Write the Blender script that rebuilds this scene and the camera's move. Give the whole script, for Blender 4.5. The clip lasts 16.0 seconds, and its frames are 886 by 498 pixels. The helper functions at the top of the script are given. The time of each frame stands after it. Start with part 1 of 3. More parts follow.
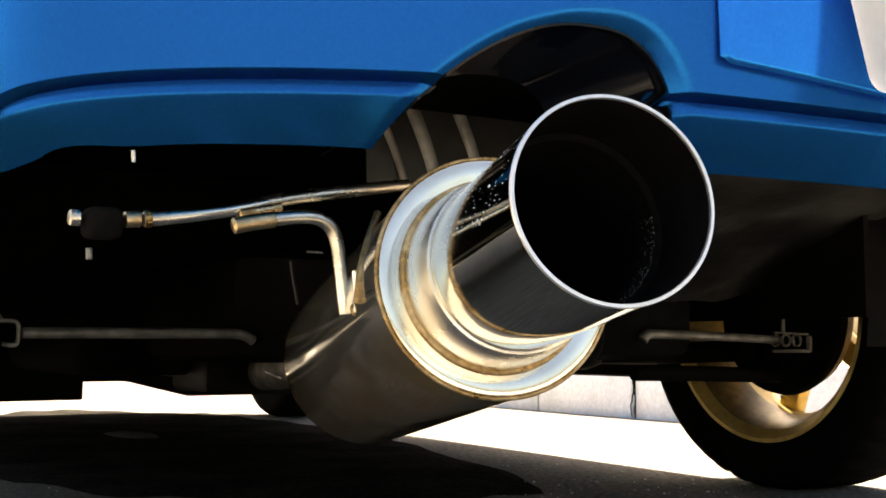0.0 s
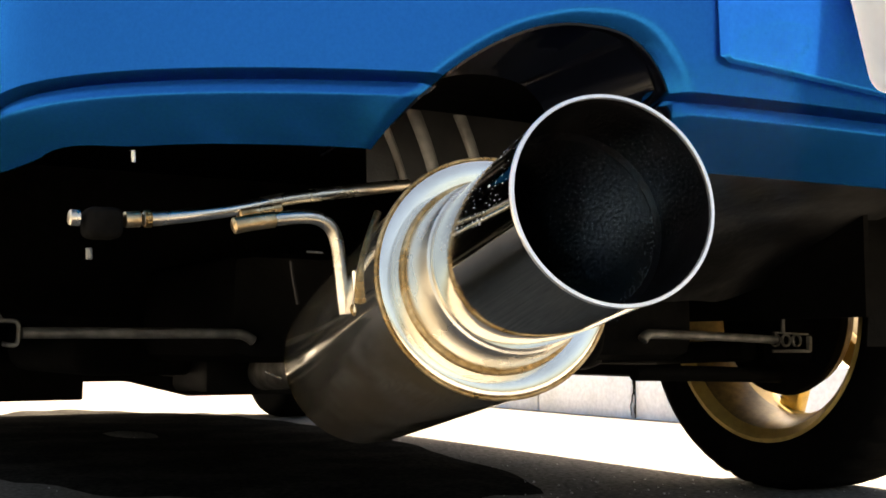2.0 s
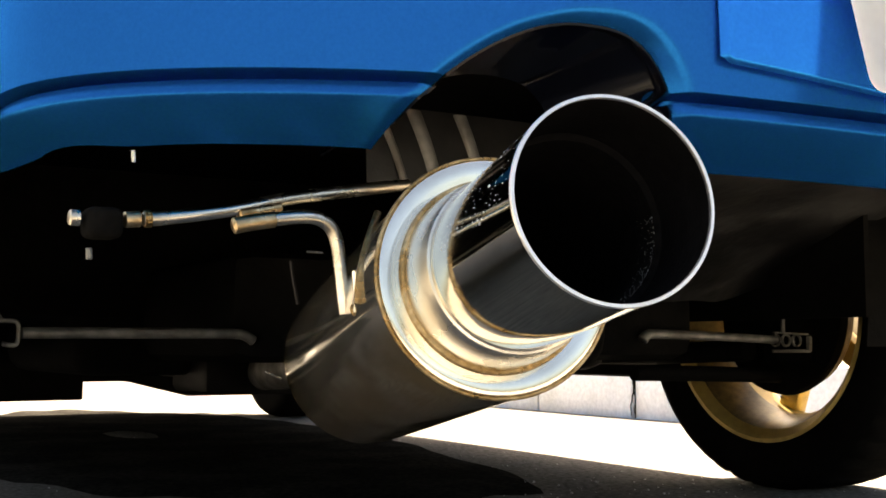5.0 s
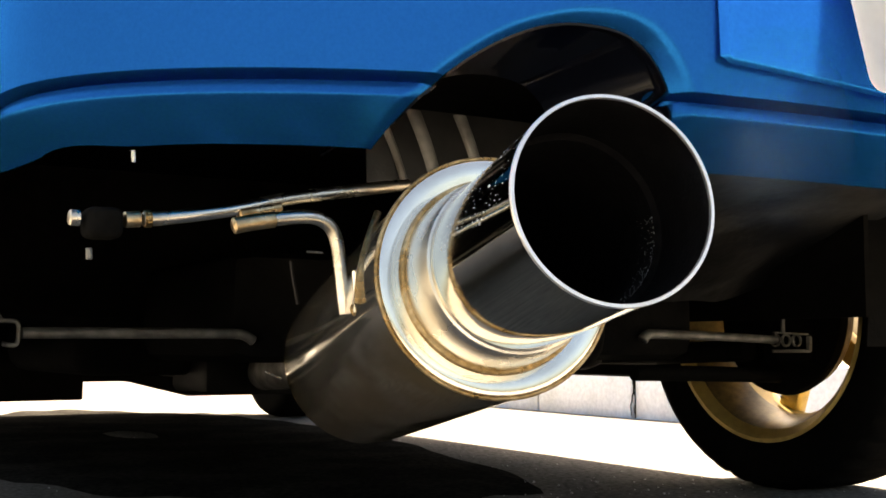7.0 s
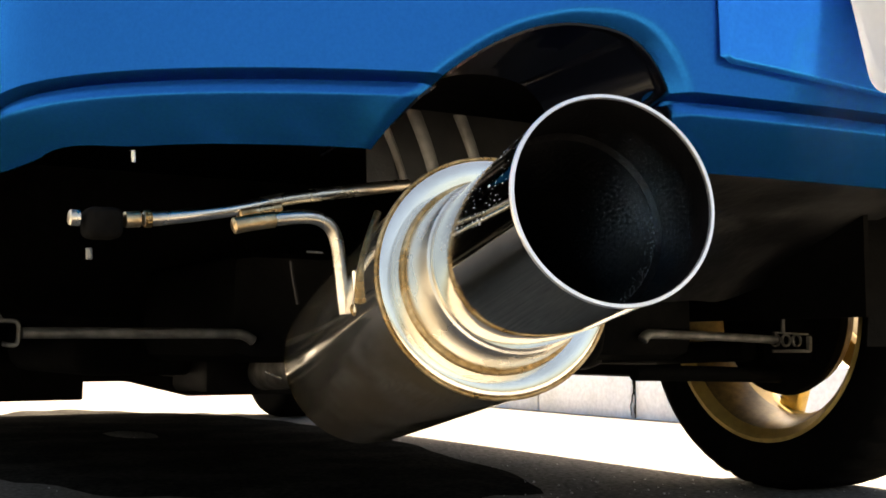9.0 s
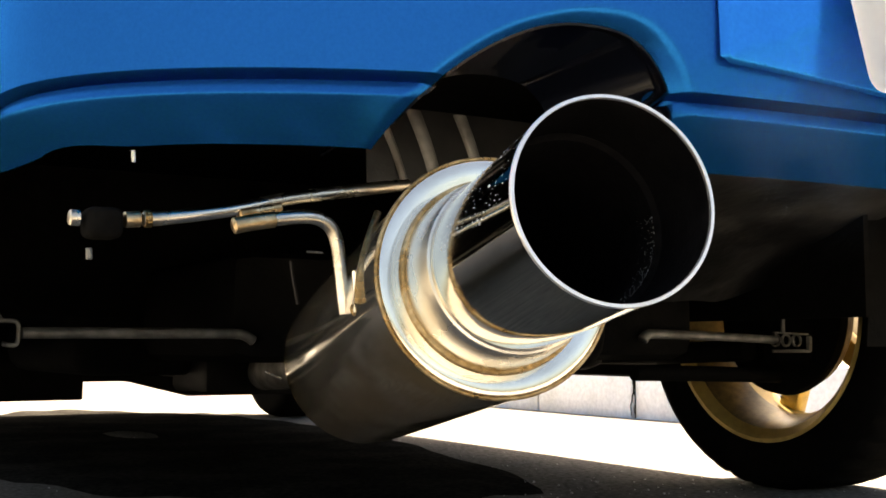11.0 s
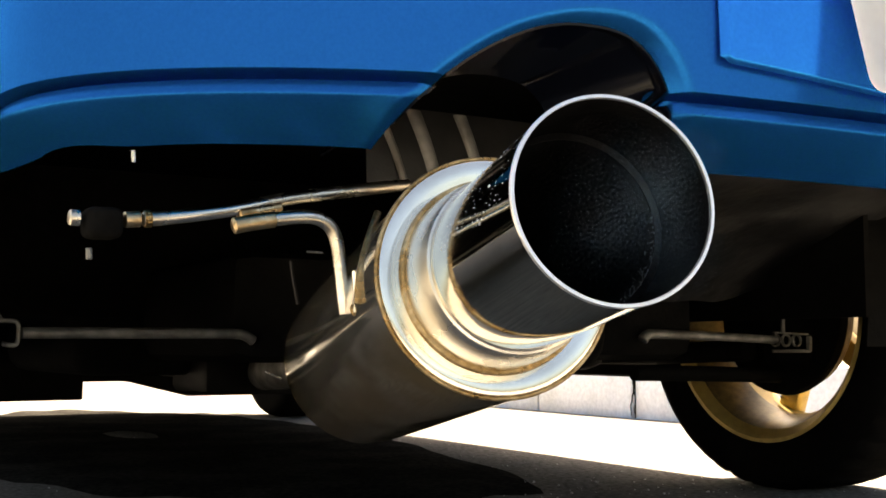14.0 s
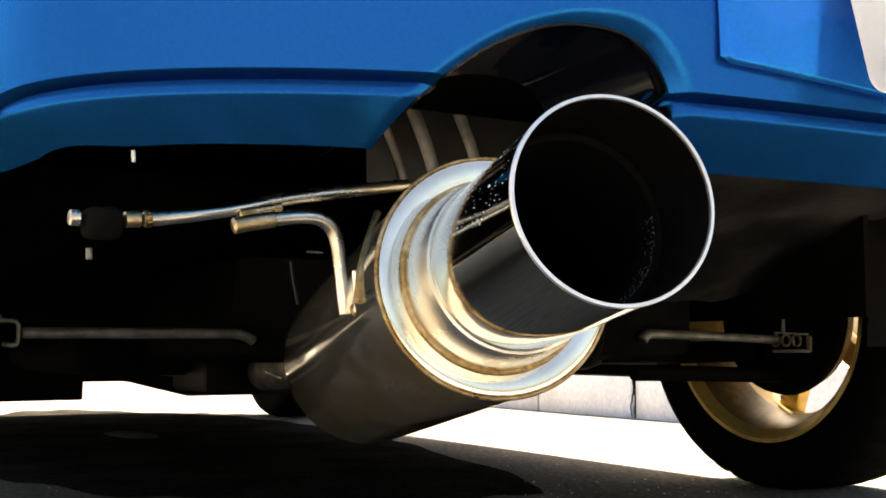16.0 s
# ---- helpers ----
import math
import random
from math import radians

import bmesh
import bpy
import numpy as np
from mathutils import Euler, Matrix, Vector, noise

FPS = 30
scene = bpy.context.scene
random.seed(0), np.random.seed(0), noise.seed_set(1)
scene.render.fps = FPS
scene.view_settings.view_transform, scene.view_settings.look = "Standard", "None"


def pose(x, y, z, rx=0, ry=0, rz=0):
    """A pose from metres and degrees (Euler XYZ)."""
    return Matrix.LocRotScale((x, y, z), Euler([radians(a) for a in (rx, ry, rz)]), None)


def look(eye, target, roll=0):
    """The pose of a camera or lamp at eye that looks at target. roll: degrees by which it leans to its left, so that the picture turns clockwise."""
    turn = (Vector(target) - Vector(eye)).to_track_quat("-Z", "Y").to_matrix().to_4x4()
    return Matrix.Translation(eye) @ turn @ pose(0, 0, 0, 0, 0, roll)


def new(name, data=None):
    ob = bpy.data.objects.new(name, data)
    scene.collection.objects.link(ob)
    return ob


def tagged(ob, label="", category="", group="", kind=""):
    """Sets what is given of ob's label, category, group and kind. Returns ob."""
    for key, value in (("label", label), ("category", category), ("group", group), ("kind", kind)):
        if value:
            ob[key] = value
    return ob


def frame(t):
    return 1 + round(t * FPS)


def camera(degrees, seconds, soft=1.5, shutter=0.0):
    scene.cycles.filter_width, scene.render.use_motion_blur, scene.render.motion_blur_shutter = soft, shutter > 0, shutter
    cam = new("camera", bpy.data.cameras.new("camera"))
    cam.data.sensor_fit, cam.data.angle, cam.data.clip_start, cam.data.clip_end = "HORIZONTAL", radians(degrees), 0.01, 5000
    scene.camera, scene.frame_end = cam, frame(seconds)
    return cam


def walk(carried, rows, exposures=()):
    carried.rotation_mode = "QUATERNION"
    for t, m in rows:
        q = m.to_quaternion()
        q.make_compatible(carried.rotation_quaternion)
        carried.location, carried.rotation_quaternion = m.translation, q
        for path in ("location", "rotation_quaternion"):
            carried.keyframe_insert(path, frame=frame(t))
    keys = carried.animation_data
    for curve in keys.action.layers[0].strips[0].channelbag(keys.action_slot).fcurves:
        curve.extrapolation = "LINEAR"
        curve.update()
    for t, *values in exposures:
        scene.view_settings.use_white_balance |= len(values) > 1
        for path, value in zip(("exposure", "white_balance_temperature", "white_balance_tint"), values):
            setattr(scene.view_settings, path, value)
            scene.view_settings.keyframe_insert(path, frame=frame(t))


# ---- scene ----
cam = camera(42, 16.0, soft=1.7)
EYE = (0.0, 0.0, 0.255)
AIM = look(EYE, (0.0, math.cos(0.085), 0.255 + math.sin(0.085)))
walk(cam, [(0.0, AIM), (16.0, AIM)], [(0.0, 2.85, 8800, 10), (16.0, 2.85, 8800, 10)])
scene.cycles.transparent_max_bounces = 128

# ---- world, sun ----
SUN_ELEV, SUN_AZ = radians(52), radians(2.7)      # azimuth: to the left of straight ahead
world = bpy.data.worlds.new("world")
world.use_nodes = True
scene.world = world
sky = world.node_tree.nodes.new("ShaderNodeTexSky")
sky.sky_type, sky.sun_disc = "NISHITA", False
sky.sun_elevation, sky.sun_rotation = SUN_ELEV, -SUN_AZ
sky.dust_density, sky.air_density = 5.0, 1.0
background = world.node_tree.nodes["Background"]
background.inputs["Strength"].default_value = 0.056
world.node_tree.links.new(sky.outputs[0], background.inputs["Color"])
sun_data = bpy.data.lights.new("sun", "SUN")
sun_data.energy, sun_data.angle, sun_data.color = 5.0, radians(0.5), (1.0, 0.95, 0.87)
sun = new("sun", sun_data)
to_sun = Vector((-math.sin(SUN_AZ) * math.cos(SUN_ELEV), math.cos(SUN_AZ) * math.cos(SUN_ELEV), math.sin(SUN_ELEV)))
sun.matrix_world = look(to_sun * 20, (0, 0, 0))


# ---- materials ----
def material(name, color, rough=0.5, metal=0.0, var=0.25, scale=20.0, bump=0.0, bump_scale=200.0, coat=0.0, tint=None,
             tint_scale=6.0, rough_var=0.1, stretch=(1, 1, 1), spec=0.5):
    """Base colour varied at two scales, with relief and uneven gloss."""
    m = bpy.data.materials.new(name)
    m.use_nodes = True
    n, k = m.node_tree.nodes, m.node_tree.links
    b = n["Principled BSDF"]
    co = n.new("ShaderNodeTexCoord")
    mp = n.new("ShaderNodeMapping")
    mp.inputs["Scale"].default_value = stretch
    k.new(co.outputs["Object"], mp.inputs["Vector"])
    big, fine = n.new("ShaderNodeTexNoise"), n.new("ShaderNodeTexNoise")
    big.inputs["Scale"].default_value, big.inputs["Detail"].default_value = tint_scale, 6
    fine.inputs["Scale"].default_value, fine.inputs["Detail"].default_value = scale, 8
    k.new(mp.outputs[0], big.inputs["Vector"])
    k.new(mp.outputs[0], fine.inputs["Vector"])
    ramp = n.new("ShaderNodeMapRange")
    ramp.inputs["From Min"].default_value, ramp.inputs["From Max"].default_value = 0.3, 0.7
    ramp.inputs["To Min"].default_value, ramp.inputs["To Max"].default_value = 1 - var, 1 + var
    k.new(fine.outputs["Fac"], ramp.inputs["Value"])
    first = n.new("ShaderNodeMix")
    first.data_type = "RGBA"
    first.inputs["A"].default_value = (*color, 1)
    first.inputs["B"].default_value = (*(tint or color), 1)
    edge = n.new("ShaderNodeMapRange")
    edge.inputs["From Min"].default_value, edge.inputs["From Max"].default_value = 0.42, 0.66
    k.new(big.outputs["Fac"], edge.inputs["Value"])
    k.new(edge.outputs[0], first.inputs["Factor"])
    mul = n.new("ShaderNodeVectorMath")
    mul.operation = "SCALE"
    k.new(first.outputs["Result"], mul.inputs[0])
    k.new(ramp.outputs[0], mul.inputs["Scale"])
    k.new(mul.outputs[0], b.inputs["Base Color"])
    b.inputs["Metallic"].default_value = metal
    b.inputs["Specular IOR Level"].default_value = spec
    gloss = n.new("ShaderNodeMapRange")
    gloss.inputs["From Min"].default_value, gloss.inputs["From Max"].default_value = 0.3, 0.7
    gloss.inputs["To Min"].default_value, gloss.inputs["To Max"].default_value = max(rough - rough_var, 0.02), rough + rough_var
    k.new(big.outputs["Fac"], gloss.inputs["Value"])
    k.new(gloss.outputs[0], b.inputs["Roughness"])
    b.inputs["Coat Weight"].default_value, b.inputs["Coat Roughness"].default_value = coat, 0.04
    if bump:
        rel = n.new("ShaderNodeTexNoise")
        rel.inputs["Scale"].default_value, rel.inputs["Detail"].default_value = bump_scale, 5
        k.new(mp.outputs[0], rel.inputs["Vector"])
        bp = n.new("ShaderNodeBump")
        bp.inputs["Strength"].default_value, bp.inputs["Distance"].default_value = bump, 0.004
        k.new(rel.outputs["Fac"], bp.inputs["Height"])
        k.new(bp.outputs[0], b.inputs["Normal"])
    return m


PAINT = material("blue_paint", (0.0, 0.122, 0.415), 0.33, 0.35, 0.05, 400, 0, spec=0.05, tint=(0.0, 0.114, 0.39), tint_scale=3, rough_var=0.05)


def flake_paint(m, shine, rough):
    """Metallic lacquer: coloured gloss over a coloured ground."""
    n, k = m.node_tree.nodes, m.node_tree.links
    color = n["Principled BSDF"].inputs["Base Color"].links[0].from_socket
    n.remove(n["Principled BSDF"])
    flat, gloss, mix = n.new("ShaderNodeBsdfDiffuse"), n.new("ShaderNodeBsdfGlossy"), n.new("ShaderNodeMixShader")
    gloss.inputs["Roughness"].default_value, mix.inputs[0].default_value = rough, shine
    k.new(color, flat.inputs["Color"])
    k.new(color, gloss.inputs["Color"])
    k.new(flat.outputs[0], mix.inputs[1])
    k.new(gloss.outputs[0], mix.inputs[2])
    k.new(mix.outputs[0], n["Material Output"].inputs["Surface"])


flake_paint(PAINT, 0.72, 0.26)
STEEL = material("polished_steel", (0.82, 0.79, 0.72), 0.05, 1.0, 0.06, 60, 0.012, 60, tint=(0.66, 0.62, 0.53), tint_scale=9, rough_var=0.03)
CAN = material("brushed_steel", (0.7, 0.65, 0.56), 0.11, 0.88, 0.25, 30, 0.0, 300, tint=(0.3, 0.265, 0.21), tint_scale=34, rough_var=0.06, stretch=(1, 1, 0.6))
CAP = material("bright_steel", (0.9, 0.87, 0.8), 0.1, 1.0, 0.06, 40, 0.025, 38, tint=(0.82, 0.78, 0.69), tint_scale=22, rough_var=0.06)
COLLAR = material("brushed_collar", (0.9, 0.87, 0.8), 0.27, 1.0, 0.08, 40, 0.02, 60, tint=(0.78, 0.72, 0.6), tint_scale=26, rough_var=0.08)
RIM = material("cut_steel", (0.95, 0.93, 0.92), 0.34, 0.9, 0.03, 60, rough_var=0.05)


def heat_stain(m):
    """Brown tarnish over the canister's rear end and along its underside."""
    n, k = m.node_tree.nodes, m.node_tree.links
    b = n["Principled BSDF"]
    clean = b.inputs["Base Color"].links[0].from_socket
    co, cut, noisy = n.new("ShaderNodeTexCoord"), n.new("ShaderNodeSeparateXYZ"), n.new("ShaderNodeTexNoise")
    noisy.inputs["Scale"].default_value, noisy.inputs["Detail"].default_value = 16, 6
    k.new(co.outputs["Object"], cut.inputs[0])
    k.new(co.outputs["Object"], noisy.inputs["Vector"])
    masks = []
    for axis, far, near in (("Z", -0.585, -0.50), ("Y", -0.08, -0.03)):
        reach = n.new("ShaderNodeMapRange")
        reach.inputs["From Min"].default_value, reach.inputs["From Max"].default_value = near, far
        reach.inputs["To Max"].default_value = 0.75
        k.new(cut.outputs[axis], reach.inputs["Value"])
        masks.append(reach)
    most, plus, edge, mix = n.new("ShaderNodeMath"), n.new("ShaderNodeMath"), n.new("ShaderNodeMapRange"), n.new("ShaderNodeMix")
    most.operation, plus.operation, mix.data_type = "MAXIMUM", "ADD", "RGBA"
    k.new(masks[0].outputs[0], most.inputs[0])
    k.new(masks[1].outputs[0], most.inputs[1])
    k.new(most.outputs[0], plus.inputs[0])
    k.new(noisy.outputs["Fac"], plus.inputs[1])
    edge.inputs["From Min"].default_value, edge.inputs["From Max"].default_value = 0.65, 1.15
    k.new(plus.outputs[0], edge.inputs["Value"])
    k.new(edge.outputs[0], mix.inputs["Factor"])
    k.new(clean, mix.inputs["A"])
    mix.inputs["B"].default_value = (0.5, 0.34, 0.14, 1)
    k.new(mix.outputs["Result"], b.inputs["Base Color"])


heat_stain(CAN)
WELD = material("heat_tinted_weld", (0.36, 0.23, 0.1), 0.32, 1.0, 0.35, 150, 0.4, 500, tint=(0.6, 0.47, 0.28), tint_scale=40)
ROD = material("hanger_steel", (0.74, 0.71, 0.65), 0.26, 1.0, 0.15, 80, 0.08, 300, tint=(0.52, 0.44, 0.33), tint_scale=26)
TAN = material("straw_tinted_steel", (0.62, 0.5, 0.32), 0.3, 1.0, 0.2, 120, 0.15, 400, tint=(0.4, 0.26, 0.13), tint_scale=45)
SOOT = material("soot", (0.003, 0.003, 0.0035), 0.8, 0.0, 0.4, 120, 0.2, 400, tint=(0.005, 0.005, 0.006), spec=0.04)
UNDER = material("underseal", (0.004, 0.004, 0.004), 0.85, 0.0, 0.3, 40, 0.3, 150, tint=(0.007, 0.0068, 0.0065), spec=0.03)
PLASTIC = material("black_plastic", (0.004, 0.004, 0.0045), 0.5, 0.0, 0.2, 60, 0.1, 300, tint=(0.006, 0.006, 0.006), spec=0.06)
DUSTY = material("dusty_black_plastic", (0.006, 0.006, 0.0065), 0.6, 0.0, 0.4, 40, 0.3, 60, tint=(0.026, 0.026, 0.026), tint_scale=9, spec=0.1)
GLOSS = material("black_gloss", (0.002, 0.003, 0.007), 0.12, 0.0, 0.2, 60, tint=(0.004, 0.005, 0.009), spec=0.2)
SHIELD = material("dull_shield", (0.019, 0.0187, 0.0183), 0.45, 0.4, 0.25, 60, 0.1, 250, tint=(0.016, 0.0155, 0.015))
RUBBER = material("rubber", (0.004, 0.004, 0.004), 0.9, 0.0, 0.25, 90, 0.15, 300, tint=(0.007, 0.0068, 0.0065), spec=0.02)
GOLD = material("gold_paint", (0.5, 0.36, 0.12), 0.4, 0.35, 0.15, 50, 0.05, 200, tint=(0.4, 0.28, 0.09))
ARM = material("dusty_steel", (0.22, 0.215, 0.2), 0.5, 0.5, 0.3, 60, 0.1, 300, tint=(0.1, 0.09, 0.08), tint_scale=18)
BRAKE = material("brake_iron", (0.05, 0.045, 0.04), 0.6, 0.5, 0.3, 60, 0.1, 200, tint=(0.08, 0.05, 0.03))
WHITE = material("white_plate", (0.9, 0.9, 0.9), 0.4, 0.0, 0.03, 60)
DROP = material("water_drop", (0.55, 0.58, 0.6), 0.05, 0.0, 0.02, 60)
ASPHALT = material("asphalt", (0.215, 0.206, 0.197), 0.95, 0.0, 0.45, 90, 0.6, 160, tint=(0.18, 0.172, 0.163), tint_scale=1.3, spec=0.0)
# near-black asphalt: the shade beneath the car is put into this base colour
SHADED_ASPHALT = material("shaded_asphalt", (0.022, 0.021, 0.02), 0.9, 0.0, 0.5, 90, 0.5, 120, tint=(0.04, 0.038, 0.035), tint_scale=5, spec=0.0)
CONCRETE = material("concrete", (0.88, 0.87, 0.86), 0.85, 0.0, 0.1, 60, 0.4, 120, tint=(0.74, 0.73, 0.71), tint_scale=5)
# dark gold: brake dust, plus the shade deep inside the wheel put into colour
SHADED_GRIME = material("shaded_brake_dust", (0.17, 0.12, 0.045), 0.4, 0.25, 0.35, 70, 0.1, 200, tint=(0.07, 0.05, 0.022), tint_scale=14, spec=0.4)
COVER = material("glossy_blue", (0.0, 0.21, 0.72), 0.22, 0.6, 0.05, 300, coat=0.15, tint=(0.0, 0.24, 0.78), tint_scale=9, spec=0.2)
flake_paint(COVER, 0.7, 0.16)
GLASS = material("dark_glass", (0.01, 0.012, 0.014), 0.05, 0.0, 0.02, 60)


# ---- building tools ----
def part(name, bm, mat, parent=None, label="", smooth=True):
    bmesh.ops.recalc_face_normals(bm, faces=bm.faces)
    for face in bm.faces:
        face.smooth = smooth
    me = bpy.data.meshes.new(name)
    bm.to_mesh(me)
    bm.free()
    me.materials.append(mat)
    ob = new(name, me)
    ob.parent = parent
    if smooth:
        me.set_sharp_from_angle(angle=radians(38))
    return tagged(ob, label)


def sheet(fn, us, vs, loop_u=False, loop_v=False, thick=0.0):
    """A surface fn(u, v) over two lists of parameters; faces that shrink to nothing are left out."""
    bm = bmesh.new()
    rows = [[bm.verts.new(fn(u, v)) for v in vs] for u in us]
    nu, nv = len(us), len(vs)
    for i in range(nu if loop_u else nu - 1):
        for j in range(nv if loop_v else nv - 1):
            q = [rows[i][j], rows[(i + 1) % nu][j], rows[(i + 1) % nu][(j + 1) % nv], rows[i][(j + 1) % nv]]
            bm.faces.new(q)
    bmesh.ops.remove_doubles(bm, verts=bm.verts, dist=1e-5)
    bmesh.ops.dissolve_degenerate(bm, edges=bm.edges, dist=1e-5)
    if thick:
        bmesh.ops.recalc_face_normals(bm, faces=bm.faces)
        bmesh.ops.solidify(bm, geom=bm.faces[:], thickness=thick)
    return bm


def spread(a, b, n):
    return [a + (b - a) * i / (n - 1) for i in range(n)]


def lathe(profile, n=96, closed=False):
    """(radius, height) pairs turned about z."""
    prof = list(profile) + ([profile[0]] if closed else [])
    return sheet(lambda a, i: (prof[i][0] * math.cos(a), prof[i][0] * math.sin(a), prof[i][1]),
                 [2 * math.pi * k / n for k in range(n)], range(len(prof)), loop_u=True)


def smooth_line(points, n=8):
    pts = [Vector(p) for p in points]
    out = []
    for i in range(len(pts) - 1):
        p0, p1, p2, p3 = pts[max(i - 1, 0)], pts[i], pts[i + 1], pts[min(i + 2, len(pts) - 1)]
        for k in range(n):
            t = k / n
            out.append(0.5 * (2 * p1 + (p2 - p0) * t + (2 * p0 - 5 * p1 + 4 * p2 - p3) * t * t + (3 * p1 - p0 - 3 * p2 + p3) * t ** 3))
    return out + [pts[-1]]


def tube(points, r, n=16, steps=8):
    """A round bar along a smooth line, with closed, slightly rounded ends. r: one radius, or a function of 0..1."""
    line = smooth_line(points, steps) if steps else [Vector(p) for p in points]
    rad = r if callable(r) else (lambda t: r)
    bm = bmesh.new()
    rings, up = [], Vector((0.13, 0.2, 0.97))
    last = len(line) - 1
    for i, p in enumerate(line):
        d = (line[min(i + 1, last)] - line[max(i - 1, 0)]).normalized()
        a = d.cross(up).normalized()
        b = d.cross(a)
        stations = [(p, rad(i / last))]
        if i == 0:
            stations = [(p, rad(0) * 0.75), (p + d * rad(0) * 0.18, rad(0))]
        if i == last:
            stations = [(p - d * rad(1) * 0.18, rad(1)), (p, rad(1) * 0.75)]
        for q, s in stations:
            rings.append([bm.verts.new(q + (a * math.cos(2 * math.pi * k / n) + b * math.sin(2 * math.pi * k / n)) * s) for k in range(n)])
    for r0, r1 in zip(rings, rings[1:]):
        for k in range(n):
            bm.faces.new((r0[k], r0[(k + 1) % n], r1[(k + 1) % n], r1[k]))
    bm.faces.new(rings[0])
    bm.faces.new(rings[-1])
    return bm


def block(x0, x1, y0, y1, z0, z1, bevel=0.004, seg=2):
    bm = bmesh.new()
    bmesh.ops.create_cube(bm, size=1)
    for v in bm.verts:
        v.co = Vector((x0 + (x1 - x0) * (v.co.x + 0.5), y0 + (y1 - y0) * (v.co.y + 0.5), z0 + (z1 - z0) * (v.co.z + 0.5)))
    if bevel:
        bmesh.ops.bevel(bm, geom=bm.edges[:], offset=bevel, segments=seg, profile=0.5, affect="EDGES")
    return bm


def turned(bm, m):
    bmesh.ops.transform(bm, matrix=m, verts=bm.verts)
    return bm


# ---- the place: car space has x to the car's right, y forward from the rear axle ----
CAR = pose(0.016, 1.768, 0, 0, 0, 30.25)


def build_ground():
    def z(x, y):
        return 0.004 * noise.noise(Vector((x * 0.5, y * 0.5, 0)))
    near = spread(-8, 12, 81)
    xs = [-900, -300, -100, -40, -18] + near + [25, 60, 150, 400, 900]
    ys = [-900, -300, -100, -40, -18] + near + [25, 60, 150, 400, 900]
    ground = part("ground", sheet(lambda x, y: (x, y, z(x, y) if abs(x) < 7 and -7 < y < 11 else 0), xs, ys), ASPHALT)
    tagged(ground, "worn grey asphalt yard, sunlit beyond the car's shadow", "ground", kind="structure")


def build_kerb():
    kerb = new("kerb")
    kerb.matrix_world = CAR
    tagged(kerb, "weathered pale concrete kerb of long blocks with dark stained joints", "kerb", kind="structure")
    y = -3.034
    k = 0
    while y < 7:
        length = 0.6
        part("concrete_block", block(1.8 + 0.004 * (k % 2), 1.98, y, y + length - 0.012, -0.05, 0.2 - 0.003 * (k % 3), 0.012), CONCRETE, kerb)
        y += length
        k += 1
    rng = random.Random(9)
    for reach, start in ((0.0, 1.755), (0.018, 1.75)):
        y, line = start, []
        for z in spread(0.19 if not reach else 0.15, 0.01, 9):
            line.append((1.7985, y, z))
            y += rng.uniform(-0.009, 0.009) + reach * 0.2
        part("crack", tube(line, lambda t: 0.0035 - 0.002 * t, 8, 4), UNDER, kerb)
    part("mortar", block(1.815, 1.97, -3.2, 7, -0.05, 0.185, 0), UNDER, kerb)


def build_shade_patch():
    """A dark patch with a ragged outline: the deep shade under the car, laid down as colour."""
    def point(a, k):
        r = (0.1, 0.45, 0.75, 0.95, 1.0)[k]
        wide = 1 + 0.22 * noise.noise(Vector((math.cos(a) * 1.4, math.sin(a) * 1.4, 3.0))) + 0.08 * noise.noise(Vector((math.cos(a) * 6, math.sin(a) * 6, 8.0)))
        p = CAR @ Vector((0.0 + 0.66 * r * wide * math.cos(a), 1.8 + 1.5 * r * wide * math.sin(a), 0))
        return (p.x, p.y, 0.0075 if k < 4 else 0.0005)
    stain = part("shade_patch", sheet(point, spread(0, 2 * math.pi, 121)[:-1], range(5), loop_u=True), SHADED_ASPHALT)
    tagged(stain, "broad dark patch on the asphalt under the car, painted-in shade", "stain", kind="structure")


build_ground()
build_kerb()
build_shade_patch()

car = new("car")
car.matrix_world = CAR
tagged(car, "blue saloon car with gold wheels and a notched rear bumper", "car")


def plan(t):
    """The rear bumper's outline seen from above, t from -1 (left side) to 1 (right side)."""
    a = abs(t)
    sign = 1 if t > 0 else -1
    if a > 0.8:
        s = (a - 0.8) / 0.2
        return sign * (0.765 + 0.05 * s ** 1.5), -0.6 + 0.26 * s
    ang = a / 0.8 * math.pi / 2
    return sign * 0.765 * math.sin(ang) ** (2 / 2.4), -0.6 - 0.312 * math.cos(ang) ** (2 / 2.3)


def profile(z):
    """How far the bumper's skin stands out from the outline at height z."""
    if z >= 0.441:
        return 0.001 - 0.02 * max(z - 0.5, 0) ** 1.2 * 3
    if z >= 0.4405:
        return 0.001 - 0.031 * (0.441 - z) / 0.0005
    if z >= 0.4355:
        return -0.03
    if z >= 0.4345:
        return -0.03 + 0.024 * (0.4355 - z) / 0.001
    if z >= 0.4245:
        return -0.006 + 0.004 * math.sin((0.4345 - z) / 0.01 * math.pi / 2)
    s = (0.4245 - z) / 0.0425
    return -0.002 - 0.085 * s * (s + 0.02) / (s + 0.11)


